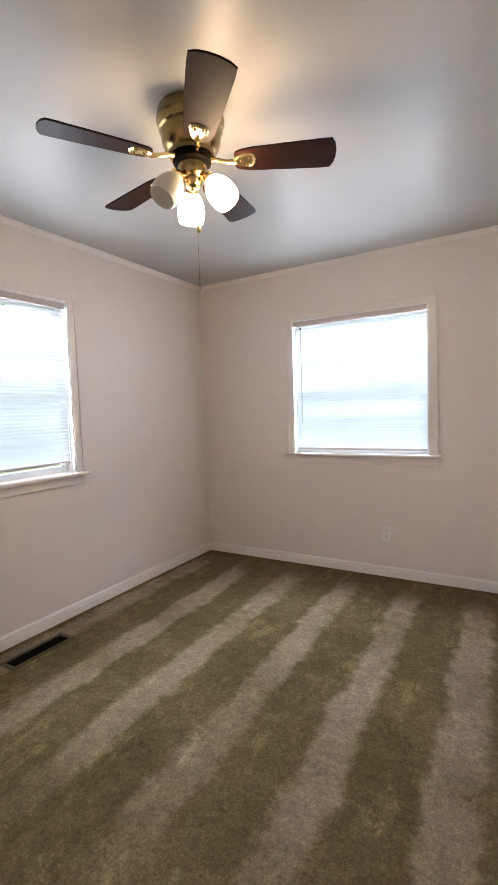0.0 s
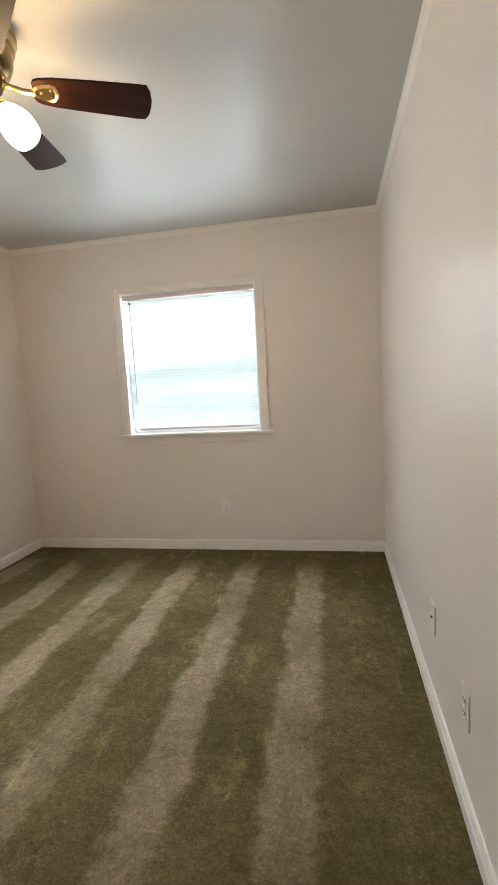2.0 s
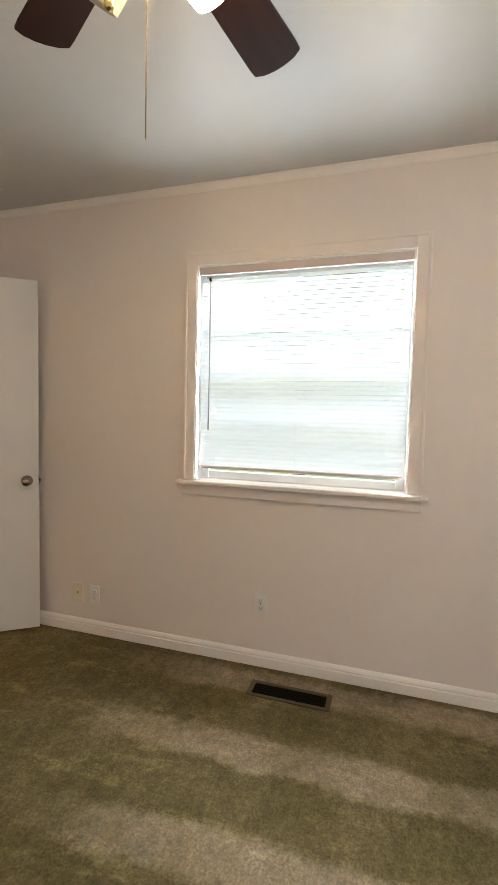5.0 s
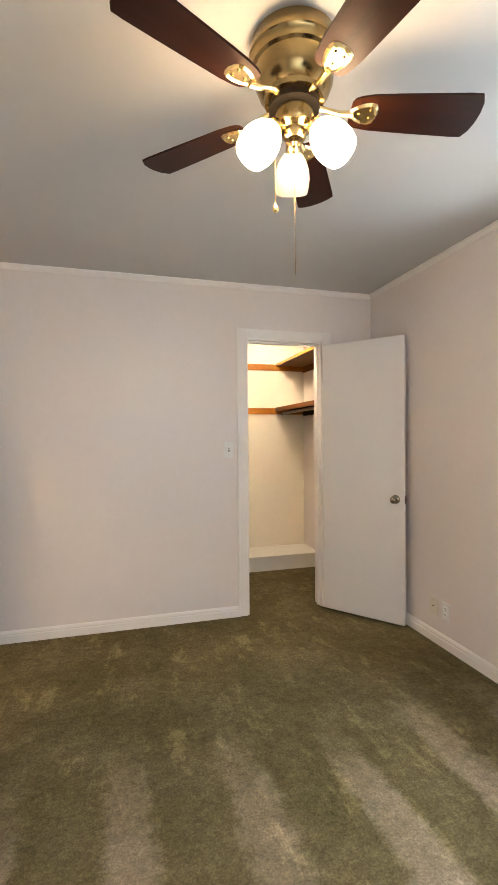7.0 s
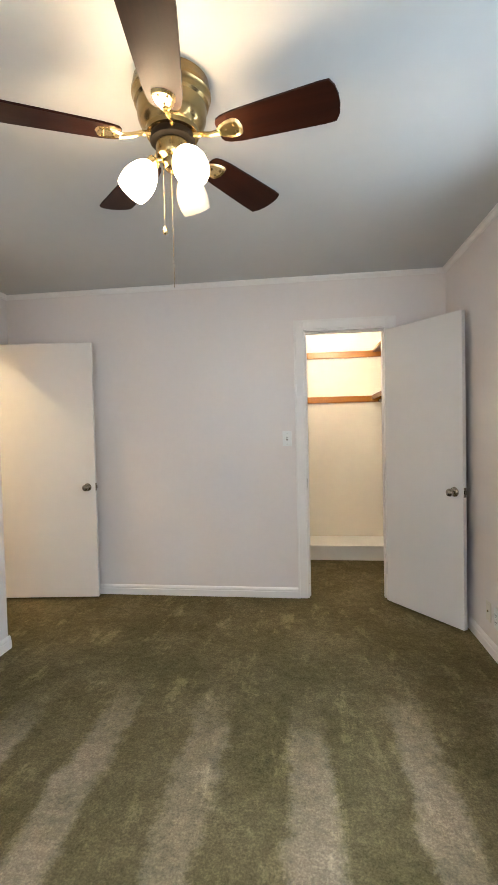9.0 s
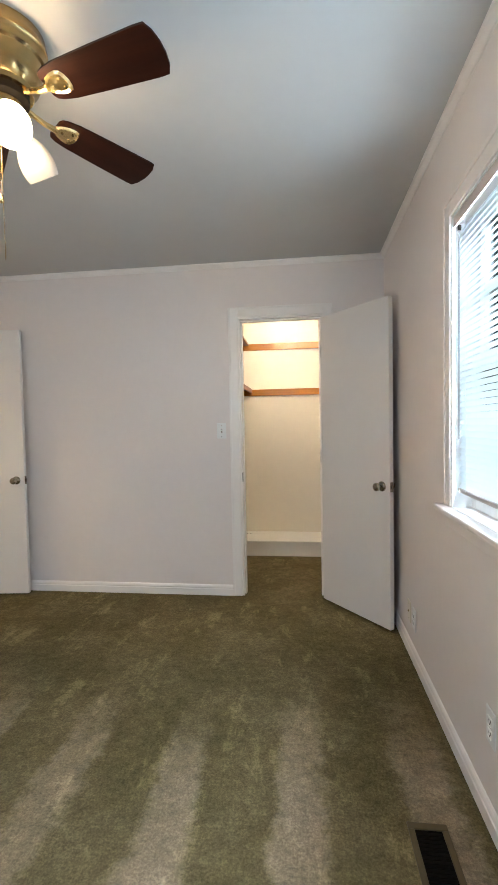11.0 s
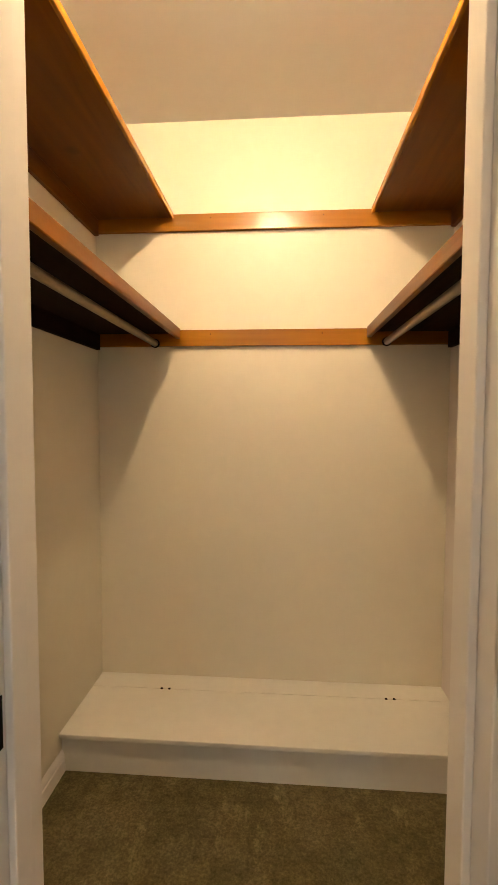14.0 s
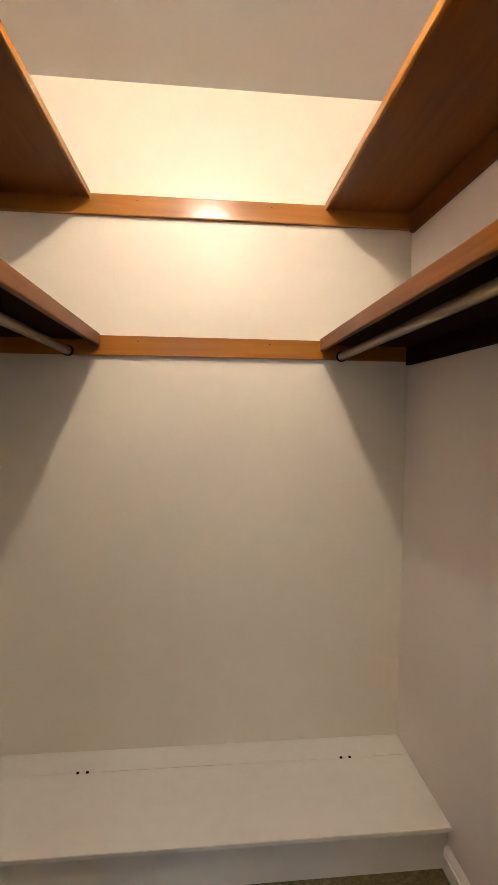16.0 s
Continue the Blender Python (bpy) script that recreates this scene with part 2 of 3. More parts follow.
def lathe(bm, profile, steps=32, m=None):
    """Turn (radius, height) points round z."""
    rings = []
    for r, z in profile:
        rings.append([bm.verts.new((r * math.cos(2 * math.pi * i / steps), r * math.sin(2 * math.pi * i / steps), z)) for i in range(steps)])
    made = [v for ring in rings for v in ring]
    for a, b in zip(rings, rings[1:]):
        for i in range(steps):
            bm.faces.new((a[i], a[(i + 1) % steps], b[(i + 1) % steps], b[i]))
    if m is not None:
        bmesh.ops.transform(bm, matrix=m, verts=made)
    return bm


def tube(bm, points, radius, steps=10):
    """A round bar along points; radius may be a list."""
    pts = [Vector(p) for p in points]
    rings = []
    for i, p in enumerate(pts):
        d = (pts[min(i + 1, len(pts) - 1)] - pts[max(i - 1, 0)]).normalized()
        q = d.to_track_quat("Z", "Y")
        r = radius[i] if isinstance(radius, (list, tuple)) else radius
        rings.append([bm.verts.new(p + q @ Vector((r * math.cos(2 * math.pi * k / steps), r * math.sin(2 * math.pi * k / steps), 0))) for k in range(steps)])
    for a, b in zip(rings, rings[1:]):
        for k in range(steps):
            bm.faces.new((a[k], a[(k + 1) % steps], b[(k + 1) % steps], b[k]))
    bm.faces.new(rings[0][::-1])
    bm.faces.new(rings[-1])
    return bm


def sweep(bm, profile, start, end, inward):
    """A moulding: (out, up) profile along a straight run, out pointing inward."""
    a, b, n = Vector(start), Vector(end), Vector(inward)
    r0 = [bm.verts.new(a + n * o + Vector((0, 0, u))) for o, u in profile]
    r1 = [bm.verts.new(b + n * o + Vector((0, 0, u))) for o, u in profile]
    k = len(profile)
    for i in range(k):
        bm.faces.new((r0[i], r0[(i + 1) % k], r1[(i + 1) % k], r1[i]))
    bm.faces.new(r0[::-1])
    bm.faces.new(r1)
    return bm


def mesh_of(name, bm, material, smooth=None):
    bmesh.ops.recalc_face_normals(bm, faces=bm.faces)
    me = bpy.data.meshes.new(name)
    bm.to_mesh(me)
    bm.free()
    me.materials.append(material)
    if smooth:
        me.shade_smooth()
        me.set_sharp_from_angle(angle=radians(smooth))
    return me


def part(name, bm, material, parent=None, label="", smooth=None):
    ob = new(name, mesh_of(name, bm, material, smooth))
    ob.parent = parent
    if label:
        ob["label"] = label
    return ob


def thing(name, label, category, m=None, group="", kind=""):
    ob = new(name)
    if m is not None:
        ob.matrix_world = m
    return tagged(ob, label, category, group, kind)


def B():
    return bmesh.new()


def setting(name, bm, material, label, category):
    return tagged(part(name, bm, material), label, category, kind="structure")


def wall(name, axis, lo, hi, a0, a1, z0, z1, holes, material, label):
    """A slab wall; axis 'x' runs along x at y lo..hi, axis 'y' along y at x lo..hi. holes: (a0, a1, z0, z1)."""
    bm = B()
    cuts = sorted({a0, a1, *[h[0] for h in holes], *[h[1] for h in holes]})
    for p, q in zip(cuts, cuts[1:]):
        zs = [(z0, z1)]
        for h in holes:
            if h[0] <= p and q <= h[1]:
                zs = [(z0, h[2]), (h[3], z1)]
        for u, v in zs:
            if v - u > 0.001:
                if axis == "x":
                    box(bm, p, q, lo, hi, u, v)
                else:
                    box(bm, lo, hi, p, q, u, v)
    bmesh.ops.remove_doubles(bm, verts=bm.verts, dist=0.0005)
    return setting(name, bm, material, label, "wall")


# ---- plan ----
EX, NY, H = 2.900, 4.078, 2.478      # east wall, north wall, ceiling
CX1, CY, CH = 1.472, -1.416, 2.505      # closet's east side, back and ceiling
RX, RY = 3.49, 0.966                  # recess by the entry
WW = (1.503, 2.588, 0.955, 2.078)    # west window opening: y, z
NW = (0.924, 2.004, 0.955, 2.058)    # north window opening: x, z
CD = (0.428, 1.054, 2.084)           # closet doorway: x, head
ED = (0.180, 0.945, 2.060)           # entry doorway: y, head

bm = B()
box(bm, -0.15, 4.9, -1.56, 4.23, -0.12, 0.0)
setting("floor", bm, CARPET_M, "taupe cut-pile carpet with vacuum stripes", "carpet")
bm = B()
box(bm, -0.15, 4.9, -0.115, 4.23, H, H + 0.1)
setting("ceiling", bm, CEIL, "smooth painted ceiling, off-white darkened to offset strong light", "ceiling")
bm = B()
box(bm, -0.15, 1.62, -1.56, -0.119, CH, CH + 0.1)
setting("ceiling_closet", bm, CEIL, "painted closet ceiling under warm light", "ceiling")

TOP = H + 0.06
wall("wall_west", "y", -0.15, 0.0, -1.56, 4.215, 0, TOP, [(*WW[:2], WW[2], WW[3])], WALL, "painted off-white outside wall with a window")
wall("wall_north", "x", NY, NY + 0.15, 0.0, 3.05, 0, TOP, [(*NW[:2], NW[2], NW[3])], WALL, "painted off-white wall with a window")
wall("wall_east", "y", EX, EX + 0.12, RY, NY, 0, TOP, [], WALL, "plain semi-gloss off-white wall")
wall("wall_recess", "x", RY, RY + 0.12, EX + 0.12, RX + 0.12, 0, TOP, [], WALL, "short plain wall beside the entry recess")
wall("wall_entry", "y", RX, RX + 0.12, -0.12, RY, 0, TOP, [(ED[0], ED[1], 0, ED[2])], WALL, "painted wall with the entry doorway")
wall("wall_south", "x", -0.12, 0.0, 0.0, RX, 0, TOP, [(CD[0], CD[1], 0, CD[2])], WALL, "painted wall with the closet doorway")
wall("wall_closet_back", "x", CY - 0.14, CY, 0.0, CX1 + 0.12, 0, CH, [], CLOSET, "painted cream back wall of the closet")
wall("wall_closet_side", "y", CX1, CX1 + 0.12, CY, -0.12, 0, CH, [], CLOSET, "painted cream side wall of the closet")
wall("wall_hall_east", "y", 4.78, 4.9, -0.24, 1.8, 0, TOP, [], WALL, "plain hallway wall")
wall("wall_hall_south", "x", -0.24, -0.12, RX + 0.12, 4.78, 0, TOP, [], WALL, "plain hallway wall")
wall("wall_hall_north", "x", 1.68, 1.8, RX + 0.12, 4.78, 0, TOP, [], WALL, "plain hallway wall")
wall("wall_hall_west", "y", RX, RX + 0.12, RY + 0.12, 1.8, 0, TOP, [], WALL, "plain hallway wall")

# baseboards and crown moulding
BASE = [(0, 0), (0.014, 0), (0.014, 0.048), (0.010, 0.053), (0.012, 0.060), (0.009, 0.070), (0.004, 0.078), (0, 0.080)]
CROWN = [(0, 0), (0, -0.036), (0.005, -0.0345), (0.006, -0.027), (0.013, -0.018), (0.018, -0.010), (0.025, -0.008), (0.027, 0)]


def run(name, profile, z, a, b, n, label, category):
    bm = B()
    sweep(bm, profile, (a[0], a[1], z), (b[0], b[1], z), (n[0], n[1], 0))
    setting(name, bm, TRIM, label, category)


for a, b, n in (
    ((0, 0.0), (0, NY), (1, 0)), ((0.014, NY), (EX - 0.014, NY), (0, -1)), ((EX, NY), (EX, RY - 0.014), (-1, 0)),
    ((EX, RY), (RX, RY), (0, -1)), ((RX, 0.014), (RX, 0.116), (-1, 0)), ((1.109, 0), (RX, 0), (0, 1)), ((0.014, 0), (0.371, 0), (0, 1)),
    ((0, CY), (0, -0.12), (1, 0)), ((CX1, CY), (CX1, -0.12), (-1, 0)),
):
    run("baseboard", BASE, 0.0, a, b, n, "white painted moulded baseboard along the wall", "baseboard")
for a, b, n in (
    ((0, 0), (0, NY), (1, 0)), ((0, NY), (EX, NY), (0, -1)), ((EX, NY), (EX, RY - 0.027), (-1, 0)),
    ((EX, RY), (RX, RY), (0, -1)), ((RX, 0), (RX, RY), (-1, 0)), ((0, 0), (RX, 0), (0, 1)),
):
    run("crown_trim", CROWN, H, a, b, n, "narrow white crown moulding under the ceiling", "moulding")


# ---- door frames ----
def casing_board(bm, x0, x1, z0, z1, out):
    """A flat casing with a raised outer band, on the wall plane y = 0 facing +y."""
    box(bm, x0, x1, 0.001, out, z0, z1, 0.003)


def closet_frame():
    x0, x1, zt = CD
    fr = thing("door_frame_closet", "white painted door casing around the closet doorway", "door frame", kind="structure")
    for n, a, b, c, d in (("casing", x1 - 0.004, x1 + 0.066, 0, zt + 0.066), ("casing", x0 - 0.066, x0 + 0.004, 0, zt + 0.066)):
        bm = B()
        casing_board(bm, a, b, c, d, 0.012)
        outer = (b - 0.014, b + 0.002) if a > 0.7 else (a - 0.002, a + 0.014)
        box(bm, outer[0], outer[1], 0.0015, 0.0145, c, d + 0.002, 0.003)
        part(n, bm, TRIM, fr)
    bm = B()
    casing_board(bm, x0 + 0.004, x1 - 0.004, zt - 0.004, zt + 0.066, 0.012)
    box(bm, x0 - 0.05, x1 + 0.05, 0.0015, 0.0143, zt + 0.053, zt + 0.0675, 0.003)
    part("casing", bm, TRIM, fr)
    for a, b, c, d in ((x1 - 0.018, x1 - 0.0005, 0, zt - 0.0185), (x0 + 0.0005, x0 + 0.018, 0, zt - 0.0185), (x0 + 0.0005, x1 - 0.0005, zt - 0.018, zt - 0.0005)):
        bm = B()
        box(bm, a, b, -0.124, 0.004, c, d, 0.002)
        part("jamb", bm, TRIM, fr)
    for a, b, c, d in ((x1 - 0.030, x1 - 0.0182, 0, zt - 0.031), (x0 + 0.0182, x0 + 0.030, 0, zt - 0.031), (x0 + 0.0182, x1 - 0.0182, zt - 0.030, zt - 0.0182)):
        bm = B()
        box(bm, a, b, -0.075, -0.038, c, d, 0.002)
        part("door_stop", bm, TRIM, fr)
    bm = B()
    box(bm, x1 - 0.0195, x1 - 0.0178, -0.032, 0.002, 0.862, 0.932, 0.0006)
    box(bm, x1 - 0.020, x1 - 0.0176, -0.024, -0.008, 0.88, 0.914)
    part("strike_plate", bm, BLACK, fr, "dark worn metal strike plate")


closet_frame()


def entry_frame():
    y0, y1, zt = ED
    fr = thing("door_frame_entry", "white painted casing around the entry doorway", "door frame", kind="structure")
    bm = B()
    box(bm, RX - 0.013, RX - 0.001, y0 - 0.062, y0 + 0.004, 0, zt + 0.062, 0.003)
    part("casing", bm, TRIM, fr)
    bm = B()
    box(bm, RX - 0.013, RX - 0.001, y0 + 0.005, RY - 0.016, zt - 0.004, zt + 0.062, 0.003)
    part("casing", bm, TRIM, fr)
    for a, b, c, d in ((y0 + 0.0005, y0 + 0.018, 0, zt - 0.0185), (y1 - 0.018, y1 - 0.0005, 0, zt - 0.0185), (y0 + 0.0005, y1 - 0.0005, zt - 0.018, zt - 0.0005)):
        bm = B()
        box(bm, RX - 0.004, RX + 0.124, a, b, c, d, 0.002)
        part("jamb", bm, TRIM, fr)


entry_frame()


# ---- doors ----
def knob(door, x, y, z, side):
    """A round knob with rose, turned out of the door's face; side is +1 or -1 along y."""
    prof = [(0.0005, 0.062), (0.014, 0.0615), (0.022, 0.057), (0.0255, 0.049), (0.0245, 0.040), (0.018, 0.032), (0.012, 0.026), (0.0105, 0.014), (0.016, 0.011), (0.027, 0.007), (0.031, 0.003), (0.0315, 0.0)]
    bm = B()
    lathe(bm, prof, 28, Matrix.Translation((x, y, z)) @ Matrix.Rotation(radians(-90 * side), 4, "X"))
    k = part("door_knob", bm, NICKEL, door, "round worn nickel door knob", 40)
    return k


def slab_door(name, hinge, free, width, label, thick, group, hinge_paint):
    """A flush door; x runs from hinge to free edge, its seen face at y = 0, its back at y = thick (signed)."""
    ang = math.degrees(math.atan2(free[1] - hinge[1], free[0] - hinge[0]))
    d = thing(name, label, "door", pose(hinge[0], hinge[1], 0, 0, 0, ang), group)
    lo, hi = min(0, thick), max(0, thick)
    bm = B()
    box(bm, 0, width, lo, hi, 0.014, 2.042, 0.0025)
    part("panel", bm, DOOR, d)
    s = 1 if thick < 0 else -1
    knob(d, width - 0.062, 0, 0.895, s)
    knob(d, width - 0.062, thick, 0.895, -s)
    bm = B()
    box(bm, width - 0.001, width + 0.0015, lo + 0.005, hi - 0.005, 0.865, 0.925, 0.0006)
    plate = part("latch_plate", bm, NICKEL, d, "dull metal latch plate on the door edge")
    bm = B()
    box(bm, width, width + 0.010, (lo + hi) / 2 - 0.006, (lo + hi) / 2 + 0.006, 0.884, 0.906, 0.002)
    part("latch_bolt", bm, NICKEL, plate)
    for z in (0.26, 1.05, 1.80):
        bm = B()
        lathe(bm, [(0.0004, 0.046), (0.005, 0.046), (0.006, 0.043), (0.006, -0.043), (0.005, -0.046), (0.0004, -0.046)], 12, Matrix.Translation((-0.005, s * 0.003, z)))
        box(bm, -0.004, -0.0006, lo + 0.004, hi - 0.002, z - 0.042, z + 0.042)
        part("hinge", bm, hinge_paint, d, "", 40)
    return d


slab_door("door_closet", (0.450, 0.047), (0.066, 0.543), 0.628, "white painted flush closet door standing open by the wall", 0.035, "flush doors", DOOR)
slab_door("door_entry", (3.472, 0.190), (2.711, 0.111), 0.763, "white painted flush entry door opened back along the wall", 0.035, "flush doors", NICKEL)


# ---- windows: local x along the sill, y out of doors, z up; the wall's room face at y = 0 ----
def window(name, m, width, z0, z1, label, raised):
    w = thing(name, label, "window", m, kind="structure")
    h = width / 2
    fr = []
    for a, b, c, d in ((-h - 0.058, -h + 0.006, z0, z1 + 0.058), (h - 0.006, h + 0.058, z0, z1 + 0.058), (-h + 0.0065, h - 0.0065, z1 - 0.006, z1 + 0.058)):
        bm = B()
        box(bm, a, b, -0.012, -0.001, c, d, 0.003)
        if a < -h:
            box(bm, a - 0.002, a + 0.013, -0.018, -0.0015, c, d + 0.002, 0.003)
        elif b > h:
            box(bm, b - 0.013, b + 0.002, -0.018, -0.0015, c, d + 0.002, 0.003)
        else:
            box(bm, a - 0.05, b + 0.05, -0.0178, -0.0015, d - 0.013, d + 0.0022, 0.003)
        part("casing", bm, WINDOW_TRIM, w)
    bm = B()
    box(bm, -h - 0.085, h + 0.085, -0.048, -0.0005, z0 - 0.022, z0, 0.006)
    box(bm, -h + 0.0005, h - 0.0005, -0.004, 0.10, z0 - 0.021, z0 + 0.0005, 0.001)
    part("window_sill", bm, WINDOW_TRIM, w, "white painted wooden window stool")
    bm = B()
    box(bm, -h - 0.062, h + 0.062, -0.016, -0.001, z0 - 0.080, z0 - 0.0225, 0.004)
    part("apron", bm, WINDOW_TRIM, w)
    # jamb lining
    for a, b, c, d in ((-h + 0.0005, -h + 0.014, z0 + 0.001, z1 - 0.015), (h - 0.014, h - 0.0005, z0 + 0.001, z1 - 0.015), (-h + 0.0005, h - 0.0005, z1 - 0.0145, z1 - 0.0005)):
        bm = B()
        box(bm, a, b, -0.002, 0.148, c, d)
        part("window_frame", bm, SASH, w)
    mid = (z0 + z1) / 2 - 0.01
    for nm, lo, hi, y in (("upper_sash", mid - 0.018, z1 - 0.016, 0.098), ("lower_sash", z0 + 0.002, mid + 0.018, 0.068)):
        bm = B()
        a = h - 0.0145
        box(bm, -a, -a + 0.042, y, y + 0.028, lo, hi, 0.003)
        box(bm, a - 0.042, a, y, y + 0.028, lo, hi, 0.003)
        box(bm, -a + 0.042, a - 0.042, y, y + 0.028, lo, lo + 0.042, 0.003)
        box(bm, -a + 0.042, a - 0.042, y, y + 0.028, hi - 0.036, hi, 0.003)
        c = (lo + hi) / 2
        box(bm, -a + 0.042, a - 0.042, y + 0.002, y + 0.026, c - 0.010, c + 0.010, 0.003)
        sash = part(nm, bm, SASH, w)
        for u, v in ((lo + 0.042, c - 0.010), (c + 0.010, hi - 0.036)):
            bm = B()
            box(bm, -a + 0.042, a - 0.042, y + 0.012, y + 0.016, u, v)
            p = part("pane", bm, GLASS, sash)
            p.visible_shadow = False

    # mini blind hung inside the opening
    bl = thing("window_blind", "white vinyl mini blind lowered with slats half open", "blind", m, "window blinds")
    half = h - 0.022
    bm = B()
    box(bm, -half - 0.006, half + 0.006, 0.001, 0.005, z1 - 0.056, z1 - 0.0155, 0.001)
    box(bm, -half, half, 0.0105, 0.045, z1 - 0.045, z1 - 0.016, 0.002)
    part("headrail", bm, HEADRAIL, bl, "pinkish-grey blind headrail with valance")
    bottom = z0 + raised
    bm = B()
    box(bm, -half, half, 0.013, 0.038, bottom, bottom + 0.016, 0.004)
    part("bottom_rail", bm, HEADRAIL, bl, "pinkish-grey bottom rail")
    bm = B()
    t = radians(61)
    steps = 5
    top = []
    for sx in (-half, half):
        row = []
        for i in range(steps):
            u = (i / (steps - 1) - 0.5) * 0.0255
            crown = 0.0022 * (1 - (2 * u / 0.0255) ** 2)
            row.append(bm.verts.new((sx, u * math.cos(t) - crown * math.sin(t), u * math.sin(t) + crown * math.cos(t))))
        top.append(row)
    for i in range(steps - 1):
        bm.faces.new((top[0][i], top[1][i], top[1][i + 1], top[0][i + 1]))
    me = mesh_of("slat", bm, SLAT, 60)
    z = bottom + 0.028
    while z < z1 - 0.06:
        s = new("slat", me)
        s.parent = bl
        s.location = (0, 0.0255, z)
        s.rotation_euler = (random.uniform(-0.006, 0.006), random.uniform(-0.0003, 0.0003), 0)
        z += 0.0222
    for x in (-half + 0.09, 0.0, half - 0.09):
        for y in (0.013, 0.038):
            bm = B()
            tube(bm, [(x, y, bottom + 0.01), (x, y, z1 - 0.03)], 0.0007, 5)
            part("ladder_cord", bm, WHITE_P, bl)
    bm = B()
    wx = -half + 0.055
    tube(bm, [(wx, 0.002, z1 - 0.085), (wx + 0.002, 0.0, z1 - 0.5), (wx, 0.0, z1 - 0.855)], 0.0036, 6)
    part("tilt_wand", bm, mat("wand plastic", (0.42, 0.43, 0.44), 0.2), bl, "thin grey tilt wand")
    bm = B()
    box(bm, wx - 0.006, wx + 0.006, -0.002, 0.008, z1 - 0.088, z1 - 0.07, 0.001)
    part("wand_hook", bm, BLACK, bl)
    return w


window("window_west", pose(0, (WW[0] + WW[1]) / 2, 0, 0, 0, 90), WW[1] - WW[0], WW[2], WW[3], "double-hung white sash window with trees outside", 0.062)
window("window_north", pose((NW[0] + NW[1]) / 2, NY, 0), NW[1] - NW[0], NW[2], NW[3], "double-hung white sash window, bright daylight behind", 0.028)


# ---- ceiling fan ----
FX, FY = 1.461, 2.045


def ceiling_fan():
    f = thing("ceiling_fan", "antique brass hugger ceiling fan with dark wooden blades", "ceiling fan", pose(FX, FY, H))
    bm = B()
    lathe(bm, [(0.0, -0.0005), (0.118, -0.0005), (0.124, -0.006), (0.126, -0.030), (0.130, -0.036), (0.130, -0.048), (0.125, -0.054), (0.122, -0.075), (0.115, -0.082), (0.112, -0.120), (0.102, -0.145), (0.088, -0.158), (0.086, -0.172), (0.0, -0.172)], 48)
    part("motor_housing", bm, BRASS, f, "antique brass motor housing", 35)
    bm = B()
    lathe(bm, [(0.0, -0.1715), (0.072, -0.1715), (0.074, -0.178), (0.074, -0.194), (0.066, -0.198), (0.0, -0.198)], 40)
    part("flywheel", bm, BLACK, f, "", 35)
    bm = B()
    lathe(bm, [(0.0, -0.1975), (0.052, -0.1975), (0.056, -0.203), (0.056, -0.236), (0.050, -0.246), (0.036, -0.254), (0.034, -0.270), (0.027, -0.280), (0.010, -0.286), (0.007, -0.296), (0.0, -0.299)], 40)
    part("switch_housing", bm, BRASS, f, "", 35)
    # one blade with its iron
    for k in range(5):
        m = Matrix.Rotation(radians(23.5 + 72 * k + (2.5, 4.0, 0.0, 0.0, 2.0)[k]), 4, "Z")
        tilt = Matrix.Translation((0, 0, -0.192)) @ Matrix.Rotation(radians(-11), 4, "X")
        bm = B()
        outline = []
        for x, hw in ((0.165, 0.030), (0.172, 0.042), (0.190, 0.050), (0.230, 0.057), (0.35, 0.064), (0.50, 0.071), (0.530, 0.070)):
            outline.append((x, hw))
        pts = [(x, -w) for x, w in outline] + [(0.543, -0.047), (0.549, -0.016), (0.549, 0.016), (0.543, 0.047)] + [(x, w) for x, w in outline[::-1]]
        lo = [bm.verts.new((x, y, -0.0035)) for x, y in pts]
        hi = [bm.verts.new((x, y, 0.0035)) for x, y in pts]
        bm.faces.new(lo[::-1])
        bm.faces.new(hi)
        for i in range(len(pts)):
            j = (i + 1) % len(pts)
            bm.faces.new((lo[i], lo[j], hi[j], hi[i]))
        bl = part("blade", bm, BLADE, f, "dark mahogany veneer fan blade")
        bl.matrix_local = m @ tilt
        bm = B()
        tube(bm, [(0.066, 0.004, 0.014), (0.10, 0.007, 0.010), (0.135, 0.005, -0.002), (0.172, 0, -0.008)], [0.010, 0.008, 0.0085, 0.010], 8)
        shield = [(0.160, 0.010), (0.178, 0.024), (0.200, 0.033), (0.222, 0.036), (0.236, 0.031), (0.243, 0.018), (0.246, 0.0)]
        ring = [(x, -w) for x, w in shield] + [(x, w) for x, w in shield[-2::-1]]
        a = [bm.verts.new((x, y, -0.004)) for x, y in ring]
        b = [bm.verts.new((0.205 + (x - 0.205) * 0.86, y * 0.84, -0.010)) for x, y in ring]
        c = [bm.verts.new((0.205 + (x - 0.205) * 0.70, y * 0.66, -0.0065)) for x, y in ring]
        for i in range(len(ring)):
            j = (i + 1) % len(ring)
            bm.faces.new((a[i], a[j], b[j], b[i]))
            bm.faces.new((b[i], b[j], c[j], c[i]))
        bm.faces.new(c)
        iron = part("blade_iron", bm, GOLD, f, "bright brass blade holder")
        iron.matrix_local = m @ tilt
        for x, y in ((0.19, 0.0), (0.222, 0.013), (0.222, -0.013)):
            bm = B()
            lathe(bm, [(0.0003, -0.0105), (0.003, -0.0098), (0.0045, -0.007), (0.0045, -0.004)], 10, Matrix.Translation((x, y, 0)))
            part("screw", bm, BRASS, iron)
